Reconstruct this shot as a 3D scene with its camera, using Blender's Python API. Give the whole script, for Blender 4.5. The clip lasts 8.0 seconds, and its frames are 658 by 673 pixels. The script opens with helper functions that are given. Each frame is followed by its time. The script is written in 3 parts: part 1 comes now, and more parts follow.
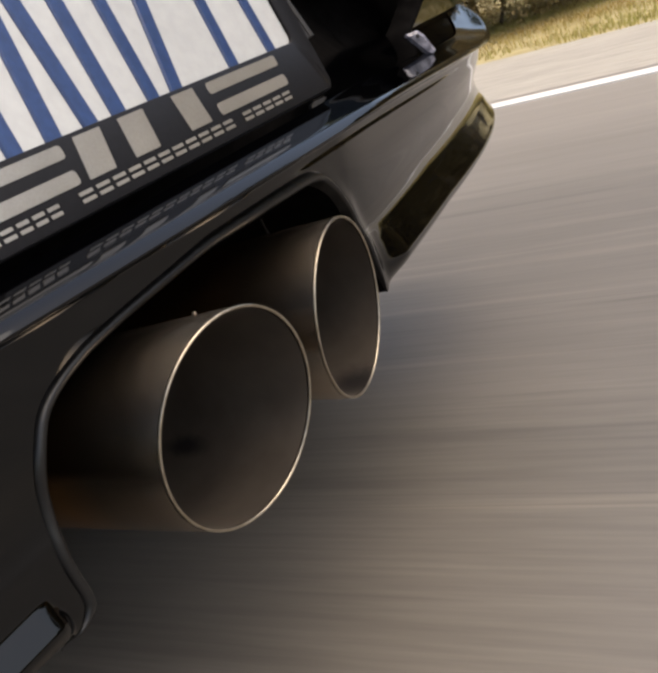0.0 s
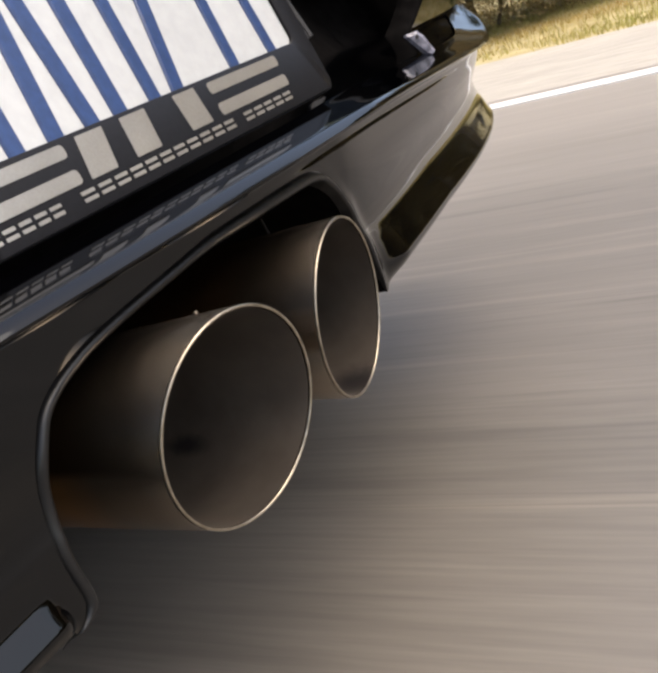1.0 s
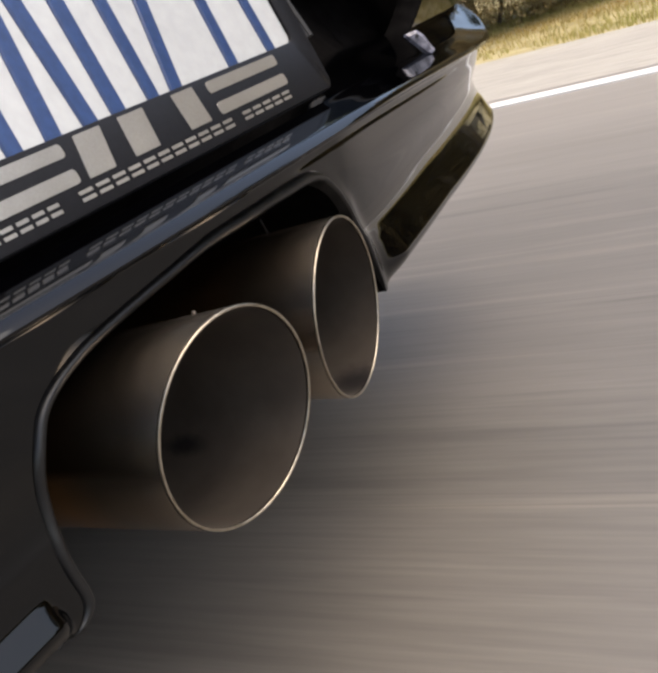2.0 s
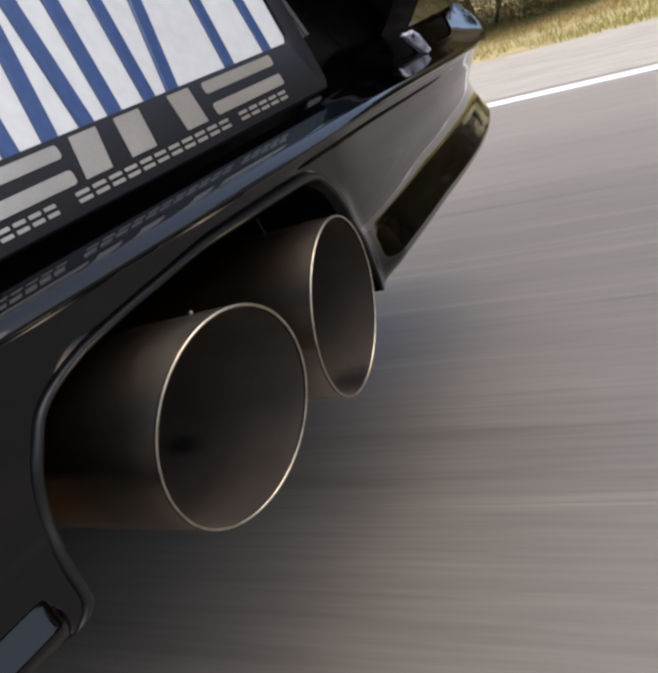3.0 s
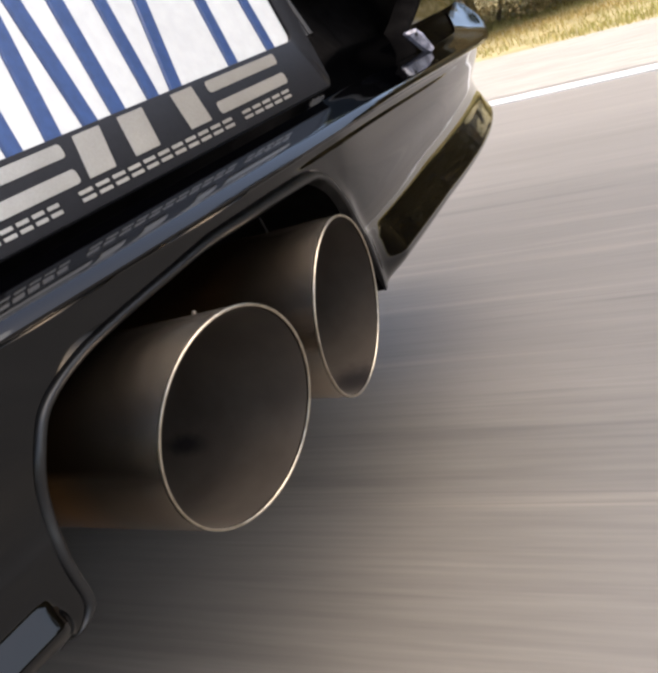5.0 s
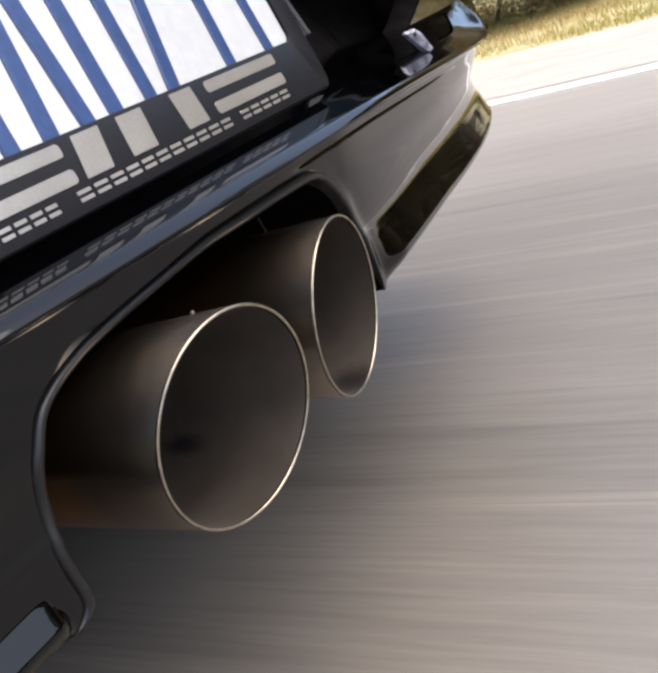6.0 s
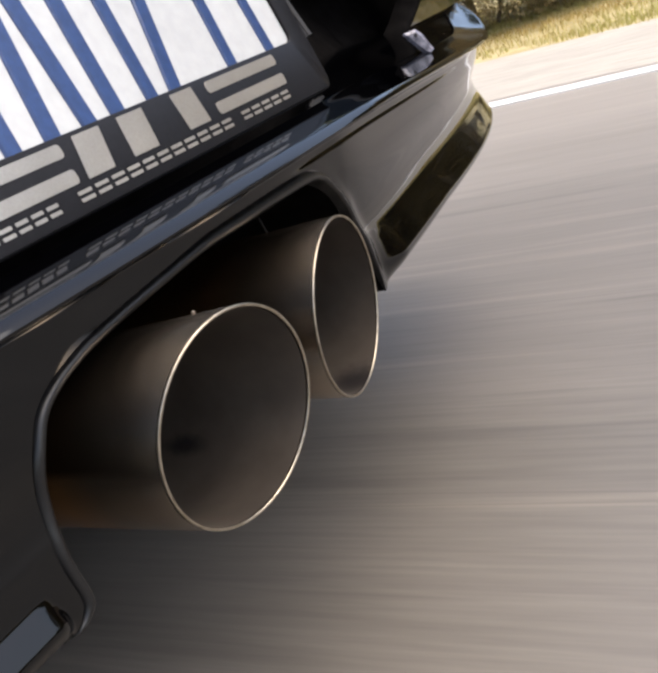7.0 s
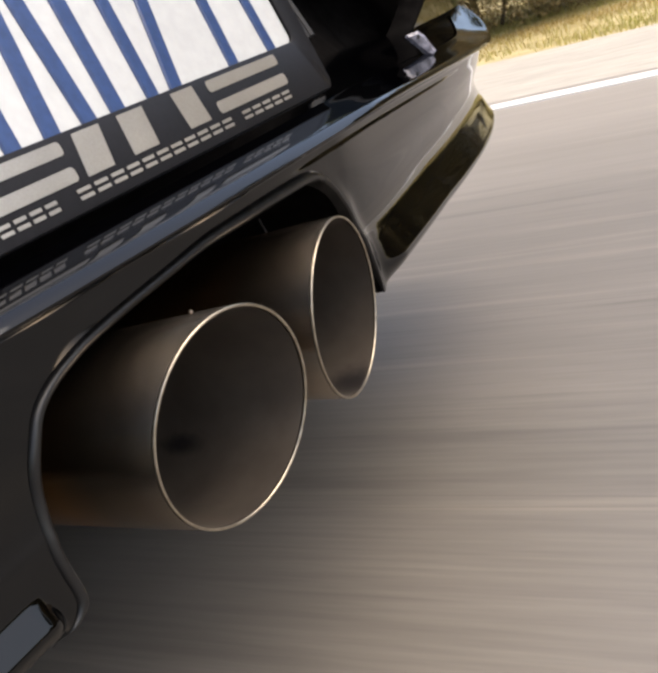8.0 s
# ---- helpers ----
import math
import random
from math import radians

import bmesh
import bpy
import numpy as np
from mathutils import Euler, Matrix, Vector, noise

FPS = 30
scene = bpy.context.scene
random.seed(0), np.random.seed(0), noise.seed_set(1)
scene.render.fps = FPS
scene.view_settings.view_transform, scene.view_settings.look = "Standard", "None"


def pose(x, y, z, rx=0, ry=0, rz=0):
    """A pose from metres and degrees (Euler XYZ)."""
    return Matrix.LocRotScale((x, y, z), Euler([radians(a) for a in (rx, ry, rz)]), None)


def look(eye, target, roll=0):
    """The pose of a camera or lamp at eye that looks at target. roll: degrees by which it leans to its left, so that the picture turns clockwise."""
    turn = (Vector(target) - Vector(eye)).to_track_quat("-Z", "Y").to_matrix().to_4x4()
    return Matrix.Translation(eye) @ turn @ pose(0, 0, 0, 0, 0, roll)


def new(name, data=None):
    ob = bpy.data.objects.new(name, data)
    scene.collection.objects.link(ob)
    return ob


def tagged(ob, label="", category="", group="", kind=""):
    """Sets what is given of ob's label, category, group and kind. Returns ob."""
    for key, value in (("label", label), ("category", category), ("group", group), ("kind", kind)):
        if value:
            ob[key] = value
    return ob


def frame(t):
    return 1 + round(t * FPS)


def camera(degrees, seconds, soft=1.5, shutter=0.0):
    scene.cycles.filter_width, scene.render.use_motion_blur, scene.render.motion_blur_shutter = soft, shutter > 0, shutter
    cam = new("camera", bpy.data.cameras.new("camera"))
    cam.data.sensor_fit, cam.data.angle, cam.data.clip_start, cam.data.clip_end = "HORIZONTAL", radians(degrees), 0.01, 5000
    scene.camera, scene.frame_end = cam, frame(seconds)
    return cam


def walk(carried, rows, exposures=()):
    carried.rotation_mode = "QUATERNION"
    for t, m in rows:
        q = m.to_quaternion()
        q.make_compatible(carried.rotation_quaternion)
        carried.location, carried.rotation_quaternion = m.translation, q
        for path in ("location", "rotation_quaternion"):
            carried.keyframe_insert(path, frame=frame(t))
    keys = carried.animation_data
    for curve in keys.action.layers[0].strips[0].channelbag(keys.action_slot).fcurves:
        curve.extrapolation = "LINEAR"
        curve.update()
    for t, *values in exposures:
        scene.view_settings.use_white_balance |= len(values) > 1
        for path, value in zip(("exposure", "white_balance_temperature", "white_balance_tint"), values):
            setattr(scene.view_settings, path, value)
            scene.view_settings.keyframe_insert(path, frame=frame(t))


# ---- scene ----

# The car's right is +x, its forward way is +y, the road lies at z = 0.
XC = 0.40          # centre line of the car

# ---- camera and its walk ----
cam = camera(36.9, 8.0, soft=3.2)
PATH = [
    (0, pose(-0.0004, -0.0003, 0.4697, 70.244, 16.985, -63.670)),
    (0.5, pose(-0.0017, -0.0003, 0.4697, 70.187, 17.031, -63.895)),
    (1, pose(-0.0022, 0.0008, 0.4700, 70.246, 16.887, -63.811)),
    (1.5, pose(-0.0006, 0.0010, 0.4701, 70.198, 16.712, -63.717)),
    (3, pose(-0.0015, -0.0009, 0.4698, 70.147, 17.038, -63.932)),
    (3.5, pose(-0.0006, -0.0003, 0.4705, 70.045, 16.720, -63.861)),
    (4, pose(-0.0002, 0.0010, 0.4707, 70.085, 17.008, -63.835)),
    (4.5, pose(-0.0005, 0.0009, 0.4709, 70.060, 16.887, -63.799)),
    (6, pose(-0.0005, 0.0003, 0.4708, 70.013, 16.887, -63.886)),
    (6.5, pose(-0.0010, -0.0001, 0.4701, 70.160, 16.945, -63.836)),
    (7, pose(-0.0009, 0.0002, 0.4700, 70.138, 16.954, -63.830)),
    (7.5, pose(0.0000, 0.0007, 0.4705, 70.104, 16.859, -63.722)),
    (8, pose(0.0000, -0.0005, 0.4702, 70.200, 16.205, -63.586)),
]
EXPOSURES = [(0, 1.35, 7500, 10), (0.5, 1.62, 7550, 10), (1, 1.72, 7300, 10), (1.5, 1.6, 7300, 10), (3, 1.33, 6650, 10), (3.5, 1.05, 6750, 10),
             (4, 1.27, 7000, 10), (4.5, 1.74, 7050, 10), (6, 1.95, 6750, 10), (6.5, 1.86, 6800, 10), (7, 1.81, 6950, 10), (7.5, 1.64, 7050, 10), (8, 1.78, 7300, 10)]
walk(cam, PATH, EXPOSURES)

# ---- world and sun ----
world = bpy.data.worlds.new("sky")
scene.world = world
world.use_nodes = True
wn = world.node_tree.nodes
sky = wn.new("ShaderNodeTexSky")
sky.sky_type, sky.sun_disc = "NISHITA", False
sky.sun_elevation, sky.sun_rotation = radians(64), radians(176)
sky.air_density, sky.dust_density, sky.ozone_density = 0.9, 3.5, 0.8
wn["Background"].inputs["Strength"].default_value = 0.15
world.node_tree.links.new(sky.outputs["Color"], wn["Background"].inputs["Color"])

sun = new("sun", bpy.data.lights.new("sun", "SUN"))
sun.data.energy, sun.data.angle, sun.data.color = 1, radians(70), (1.0, 0.97, 0.93)
sun.matrix_world = look((0.71, -4.07, 8.99), (0.4, 0.3, 0.0))


# ---- materials ----
def nodes_of(name):
    m = bpy.data.materials.new(name)
    m.use_nodes = True
    return m, m.node_tree.nodes, m.node_tree.links, m.node_tree.nodes["Principled BSDF"]


def ramp(nodes, stops):
    r = nodes.new("ShaderNodeValToRGB")
    els = r.color_ramp.elements
    els[0].position, els[0].color = stops[0][0], (*stops[0][1], 1)
    els[1].position, els[1].color = stops[-1][0], (*stops[-1][1], 1)
    for p, c in stops[1:-1]:
        els.new(p).color = (*c, 1)
    return r


def noise_tex(nodes, links, scale, stretch=(1, 1, 1), detail=4, rough=0.55):
    co = nodes.new("ShaderNodeTexCoord")
    mp = nodes.new("ShaderNodeMapping")
    mp.inputs["Scale"].default_value = stretch
    tx = nodes.new("ShaderNodeTexNoise")
    tx.inputs["Scale"].default_value = scale
    tx.inputs["Detail"].default_value = detail
    tx.inputs["Roughness"].default_value = rough
    links.new(co.outputs["Object"], mp.inputs["Vector"])
    links.new(mp.outputs["Vector"], tx.inputs["Vector"])
    return tx


def mixed(nodes, links, a, b, kind="MULTIPLY", fac=1.0):
    mx = nodes.new("ShaderNodeMix")
    mx.data_type, mx.blend_type = "RGBA", kind
    mx.inputs[0].default_value = fac
    links.new(a, mx.inputs[6])
    links.new(b, mx.inputs[7])
    return mx.outputs[2]


def surface(name, dark, light, scale=40, rough=(0.4, 0.6), metal=0.0, bump=0.0, stretch=(1, 1, 1), coat=0.0, ior=1.5, big=3.0, spread=(0.35, 0.65), gloss=0.5):
    """A surface whose colour, gloss and relief vary at two scales."""
    m, n, l, p = nodes_of(name)
    fine = noise_tex(n, l, scale, stretch)
    wide = noise_tex(n, l, big, stretch, 3)
    r1 = ramp(n, [(spread[0], dark), (spread[1], light)])
    l.new(fine.outputs["Fac"], r1.inputs["Fac"])
    r2 = ramp(n, [(0.3, (0.8, 0.8, 0.8)), (0.7, (1.0, 1.0, 1.0))])
    l.new(wide.outputs["Fac"], r2.inputs["Fac"])
    l.new(mixed(n, l, r1.outputs["Color"], r2.outputs["Color"]), p.inputs["Base Color"])
    mr = n.new("ShaderNodeMapRange")
    mr.inputs["To Min"].default_value, mr.inputs["To Max"].default_value = rough
    l.new(wide.outputs["Fac"], mr.inputs["Value"])
    l.new(mr.outputs["Result"], p.inputs["Roughness"])
    p.inputs["Metallic"].default_value = metal
    p.inputs["IOR"].default_value = ior
    p.inputs["Coat Weight"].default_value = coat
    p.inputs["Specular IOR Level"].default_value = gloss
    p.inputs["Coat Roughness"].default_value = 0.03
    if bump:
        b = n.new("ShaderNodeBump")
        b.inputs["Strength"].default_value, b.inputs["Distance"].default_value = 0.6, bump
        l.new(fine.outputs["Fac"], b.inputs["Height"])
        l.new(b.outputs["Normal"], p.inputs["Normal"])
    return m


def road_material():
    """Worn asphalt: grain drawn out along the lane, with darker and paler wheel streaks."""
    m, n, l, p = nodes_of("worn_asphalt")
    fine = noise_tex(n, l, 110, (1, 0.045, 1), 3, 0.6)
    mid = noise_tex(n, l, 26, (1, 0.035, 1), 3, 0.62)
    wide = noise_tex(n, l, 3.0, (1, 0.03, 1), 3)
    r0 = ramp(n, [(0.25, (0.089, 0.081, 0.071)), (0.75, (0.138, 0.125, 0.110))])
    l.new(wide.outputs["Fac"], r0.inputs["Fac"])
    r1 = ramp(n, [(0.22, (0.58, 0.58, 0.59)), (0.42, (0.94, 0.94, 0.94)), (0.58, (1.0, 1.0, 1.0)), (0.78, (1.42, 1.39, 1.35))])
    l.new(mid.outputs["Fac"], r1.inputs["Fac"])
    r2 = ramp(n, [(0.25, (0.82, 0.82, 0.82)), (0.75, (1.16, 1.16, 1.16))])
    l.new(fine.outputs["Fac"], r2.inputs["Fac"])
    seam = noise_tex(n, l, 9, (1, 0.02, 1), 2, 0.5)
    r3 = ramp(n, [(0.0, (1, 1, 1)), (0.345, (1, 1, 1)), (0.352, (0.72, 0.71, 0.71)), (0.36, (1, 1, 1)), (0.6, (1, 1, 1)), (0.612, (1.1, 1.1, 1.09)), (0.64, (1, 1, 1))])
    l.new(seam.outputs["Fac"], r3.inputs["Fac"])
    c0 = mixed(n, l, r0.outputs["Color"], r3.outputs["Color"])
    c1 = mixed(n, l, c0, r1.outputs["Color"])
    # paler away from the car: grazing sheen and open light put into the colour
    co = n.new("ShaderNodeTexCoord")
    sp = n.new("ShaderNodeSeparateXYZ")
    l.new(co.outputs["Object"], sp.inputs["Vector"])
    road_sheen = n.new("ShaderNodeMapRange")
    road_sheen.interpolation_type = "SMOOTHSTEP"
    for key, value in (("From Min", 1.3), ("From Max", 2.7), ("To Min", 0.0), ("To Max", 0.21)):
        road_sheen.inputs[key].default_value = value
    l.new(sp.outputs["X"], road_sheen.inputs["Value"])
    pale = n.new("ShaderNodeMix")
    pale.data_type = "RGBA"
    l.new(road_sheen.outputs["Result"], pale.inputs[0])
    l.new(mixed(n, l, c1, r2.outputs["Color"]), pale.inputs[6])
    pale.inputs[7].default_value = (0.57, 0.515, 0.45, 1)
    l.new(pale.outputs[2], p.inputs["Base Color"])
    p.inputs["Roughness"].default_value = 0.5
    return m


def tube_material():
    """Brushed titanium, browned by heat towards the engine end and darkened in colour for the opening's shade."""
    m, n, l, p = nodes_of("brushed_titanium")
    brushed = noise_tex(n, l, 900, (0.06, 1, 0.06), 3)
    blotch = noise_tex(n, l, 14, (1, 0.6, 1), 4)
    r1 = ramp(n, [(0.3, (0.59, 0.50, 0.415)), (0.7, (0.71, 0.62, 0.525))])
    l.new(blotch.outputs["Fac"], r1.inputs["Fac"])
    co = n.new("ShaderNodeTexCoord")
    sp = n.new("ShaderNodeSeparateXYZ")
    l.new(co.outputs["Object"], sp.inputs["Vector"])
    # darkens inwards for the opening's shade, then gold and brown heat tint
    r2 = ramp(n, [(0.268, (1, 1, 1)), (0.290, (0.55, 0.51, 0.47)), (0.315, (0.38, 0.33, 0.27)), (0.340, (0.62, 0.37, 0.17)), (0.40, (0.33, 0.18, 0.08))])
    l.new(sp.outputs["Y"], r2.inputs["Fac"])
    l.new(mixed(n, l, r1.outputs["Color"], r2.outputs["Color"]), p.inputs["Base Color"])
    p.inputs["Metallic"].default_value = 1.0
    mr = n.new("ShaderNodeMapRange")
    mr.inputs["To Min"].default_value, mr.inputs["To Max"].default_value = 0.235, 0.265
    l.new(brushed.outputs["Fac"], mr.inputs["Value"])
    l.new(mr.outputs["Result"], p.inputs["Roughness"])
    # brushed round its girth: the gloss is drawn out along the tube
    girth = n.new("ShaderNodeTangent")
    girth.direction_type, girth.axis = "RADIAL", "Y"
    l.new(girth.outputs["Tangent"], p.inputs["Tangent"])
    p.inputs["Anisotropic"].default_value = 0.65
    p.inputs["Anisotropic Rotation"].default_value = 0.25
    return m


def dark_marks(m, marks):
    """Lays ragged darker patches over a material, each a centre and its three radii."""
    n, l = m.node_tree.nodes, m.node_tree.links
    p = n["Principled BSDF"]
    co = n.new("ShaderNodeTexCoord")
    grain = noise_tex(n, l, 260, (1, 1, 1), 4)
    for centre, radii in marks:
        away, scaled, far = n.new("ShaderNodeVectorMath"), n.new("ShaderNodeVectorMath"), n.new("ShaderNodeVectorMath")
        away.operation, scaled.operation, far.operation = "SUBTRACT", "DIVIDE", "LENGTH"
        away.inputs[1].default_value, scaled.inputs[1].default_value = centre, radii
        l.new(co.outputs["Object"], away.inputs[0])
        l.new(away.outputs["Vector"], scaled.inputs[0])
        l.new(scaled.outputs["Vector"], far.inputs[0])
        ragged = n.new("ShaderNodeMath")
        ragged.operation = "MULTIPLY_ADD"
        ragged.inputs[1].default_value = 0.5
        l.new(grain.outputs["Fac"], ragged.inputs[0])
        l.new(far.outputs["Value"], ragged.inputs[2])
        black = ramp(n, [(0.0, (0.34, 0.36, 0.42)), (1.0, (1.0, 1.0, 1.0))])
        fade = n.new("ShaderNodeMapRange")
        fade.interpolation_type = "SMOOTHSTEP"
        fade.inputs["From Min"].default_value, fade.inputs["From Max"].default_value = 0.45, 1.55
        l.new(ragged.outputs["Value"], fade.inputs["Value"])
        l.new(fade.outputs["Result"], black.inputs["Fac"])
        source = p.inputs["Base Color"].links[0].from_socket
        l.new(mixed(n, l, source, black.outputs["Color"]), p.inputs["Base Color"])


def leaf_material(name, dark, mid, light, patchy=False):
    """Thin leaves or blades: each its own shade, letting some light through."""
    m, n, l, p = nodes_of(name)
    g = n.new("ShaderNodeNewGeometry")
    r = ramp(n, [(0.0, dark), (0.5, mid), (1.0, light)])
    l.new(g.outputs["Random Per Island"], r.inputs["Fac"])
    colour = r.outputs["Color"]
    if patchy:
        spots = noise_tex(n, l, 1.6, (1, 0.6, 1), 3)
        tint = ramp(n, [(0.36, (0.92, 0.76, 0.58)), (0.5, (1.0, 0.95, 0.85)), (0.64, (0.82, 0.86, 0.56))])
        l.new(spots.outputs["Fac"], tint.inputs["Fac"])
        colour = mixed(n, l, colour, tint.outputs["Color"])
    l.new(colour, p.inputs["Base Color"])
    p.inputs["Roughness"].default_value = 0.65
    thin = n.new("ShaderNodeBsdfTranslucent")
    l.new(colour, thin.inputs["Color"])
    both = n.new("ShaderNodeMixShader")
    both.inputs["Fac"].default_value = 0.4
    l.new(p.outputs["BSDF"], both.inputs[1])
    l.new(thin.outputs["BSDF"], both.inputs[2])
    l.new(both.outputs["Shader"], n["Material Output"].inputs["Surface"])
    return m


PAINT = surface("black_gloss_paint", (0.0002, 0.0002, 0.0003), (0.0004, 0.0004, 0.0006), 300, (0.03, 0.06), ior=1.37, big=6)
BODY = surface("black_body_paint", (0.006, 0.006, 0.008), (0.010, 0.010, 0.012), 300, (0.05, 0.10), coat=1.0, big=6)
RUBBER = surface("black_rubber", (0.0028, 0.0028, 0.0032), (0.0045, 0.0045, 0.005), 200, (0.32, 0.42), ior=1.42, bump=0.0001)
PLASTIC = surface("black_plastic", (0.005, 0.005, 0.006), (0.008, 0.008, 0.009), 400, (0.5, 0.62), ior=1.38, bump=0.0001)
# near-black without gloss: the shade inside the recesses is put into the colour
CAVITY = surface("recess_black", (0.003, 0.0028, 0.0028), (0.006, 0.0056, 0.0055), 60, (0.85, 0.95), gloss=0.0, bump=0.0006)
FRAME = surface("satin_black_frame", (0.006, 0.006, 0.007), (0.008, 0.008, 0.0095), 300, (0.36, 0.44), ior=1.36, gloss=0.16, bump=0.00003)
SILVER = surface("silver_print", (0.37, 0.347, 0.312), (0.41, 0.385, 0.347), 900, (0.28, 0.34), metal=0.75, big=20)
PLATE = surface("white_plate_sheet", (0.345, 0.357, 0.365), (0.38, 0.392, 0.40), 120, (0.30, 0.45), bump=0.0001)
BLUE = surface("blue_embossed_paint", (0.010, 0.028, 0.092), (0.015, 0.040, 0.125), 220, (0.30, 0.45))
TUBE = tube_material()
SOOT = surface("sooty_bore", (0.121, 0.102, 0.087), (0.160, 0.135, 0.114), 30, (0.26, 0.36), metal=0.75, big=8)
dark_marks(SOOT, (((0.360, 0.334, 0.271), (0.007, 0.014, 0.006)), ((0.470, 0.288, 0.248), (0.019, 0.022, 0.008))))
REFLECTED = surface("pale_reflection", (0.06, 0.06, 0.08), (0.22, 0.215, 0.26), 160, (0.15, 0.3), bump=0.0006, big=60)
RIM = surface("bare_metal_rim", (0.31, 0.265, 0.205), (0.44, 0.385, 0.31), 180, (0.32, 0.42), metal=1.0)
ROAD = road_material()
LINE = surface("worn_white_line", (0.54, 0.53, 0.505), (0.68, 0.67, 0.645), 60, (0.6, 0.8), stretch=(1, 0.05, 1), big=9)
GRAVEL = surface("pale_gravel", (0.285, 0.264, 0.228), (0.365, 0.340, 0.297), 55, (0.85, 0.95), bump=0.004, stretch=(1, 0.12, 1))
EARTH = surface("dry_earth", (0.30, 0.25, 0.115), (0.44, 0.365, 0.19), 18, (0.85, 0.95), bump=0.01, stretch=(1, 0.25, 1), big=0.6)
STRAW = leaf_material("dry_grass", (0.36, 0.31, 0.13), (0.47, 0.40, 0.19), (0.41, 0.39, 0.15), True)
LEAF = leaf_material("brush_leaves", (0.135, 0.102, 0.038), (0.20, 0.15, 0.058), (0.27, 0.195, 0.085))
GREEN = leaf_material("tree_leaves", (0.03, 0.05, 0.015), (0.06, 0.08, 0.02), (0.11, 0.12, 0.035))
BARK = surface("grey_bark", (0.10, 0.08, 0.06), (0.22, 0.18, 0.14), 20, (0.85, 0.95), bump=0.01, stretch=(1, 1, 0.2))
TYRE = surface("tyre_rubber", (0.012, 0.012, 0.012), (0.022, 0.022, 0.022), 120, (0.7, 0.85))
ALLOY = surface("grey_alloy", (0.30, 0.30, 0.31), (0.38, 0.38, 0.39), 120, (0.25, 0.35), metal=1.0)


# ---- mesh helpers ----
def part(name, bm, material, parent=None, label="", smooth=True):
    """Links a bmesh as one mesh object under a thing or a part."""
    bmesh.ops.recalc_face_normals(bm, faces=bm.faces)
    me = bpy.data.meshes.new(name)
    bm.to_mesh(me)
    bm.free()
    me.materials.append(material)
    if smooth:
        me.polygons.foreach_set("use_smooth", [True] * len(me.polygons))
        me.set_sharp_from_angle(angle=radians(40))
    ob = new(name, me)
    ob.parent = parent
    if label:
        ob["label"] = label
    return ob


def sheet(bm, rows, close_u=False, close_v=False):
    """Quads over rows of points of equal length; close_u joins each row's ends, close_v the first and last rows."""
    vs = [[bm.verts.new(p) for p in r] for r in rows]
    nr, nc = len(vs), len(vs[0])
    for i in range(nr if close_v else nr - 1):
        for j in range(nc if close_u else nc - 1):
            a, b, c, d = vs[i][j], vs[i][(j + 1) % nc], vs[(i + 1) % nr][(j + 1) % nc], vs[(i + 1) % nr][j]
            quad = []
            for v in (a, b, c, d):
                if v not in quad:
                    quad.append(v)
            if len(quad) > 2:
                bm.faces.new(quad)
    return vs


def box(bm, lo, hi, bevel=0.0):
    """A box between two corners, with rounded edges."""
    lo, hi = Vector(lo), Vector(hi)
    got = bmesh.ops.create_cube(bm, size=1.0, matrix=Matrix.Translation((lo + hi) / 2) @ Matrix.Diagonal((*(hi - lo), 1)))
    if bevel:
        edges = list({e for v in got["verts"] for e in v.link_edges})
        bmesh.ops.bevel(bm, geom=edges, offset=bevel, segments=2, affect="EDGES", profile=0.5)


def slab(bm, outline, depth, to_world, bevel=0.0):
    """A flat shape: an outline (x, v) raised from 0 to depth along its normal, with a small rounding at its face."""
    n = len(outline)
    rings = [(0.0, 0.0), (depth - bevel, 0.0)] + ([(depth, bevel)] if bevel else [])
    rows = []
    for h, inset in rings:
        row = []
        for i, (x, y) in enumerate(outline):
            (x0, y0), (x1, y1) = outline[i - 1], outline[(i + 1) % n]
            t = Vector((x1 - x0, y1 - y0)).normalized() if (x1, y1) != (x0, y0) else Vector((1, 0))
            row.append(to_world(x - t.y * inset, y + t.x * inset, h))
        rows.append(row)
    vs = sheet(bm, rows, close_u=True)
    bm.faces.new(vs[-1])
    bm.faces.new(vs[0])


def rounded(x0, y0, x1, y1, r, steps=4, lean=0.0):
    """A rounded rectangle, anticlockwise; lean shifts its top sideways."""
    pts = []
    for cx, cy, a0 in ((x1 - r, y0 + r, -90), (x1 - r, y1 - r, 0), (x0 + r, y1 - r, 90), (x0 + r, y0 + r, 180)):
        for k in range(steps + 1):
            a = radians(a0 + 90 * k / steps)
            x, y = cx + r * math.cos(a), cy + r * math.sin(a)
            pts.append((x + lean * (y - y0) / (y1 - y0), y))
    return pts


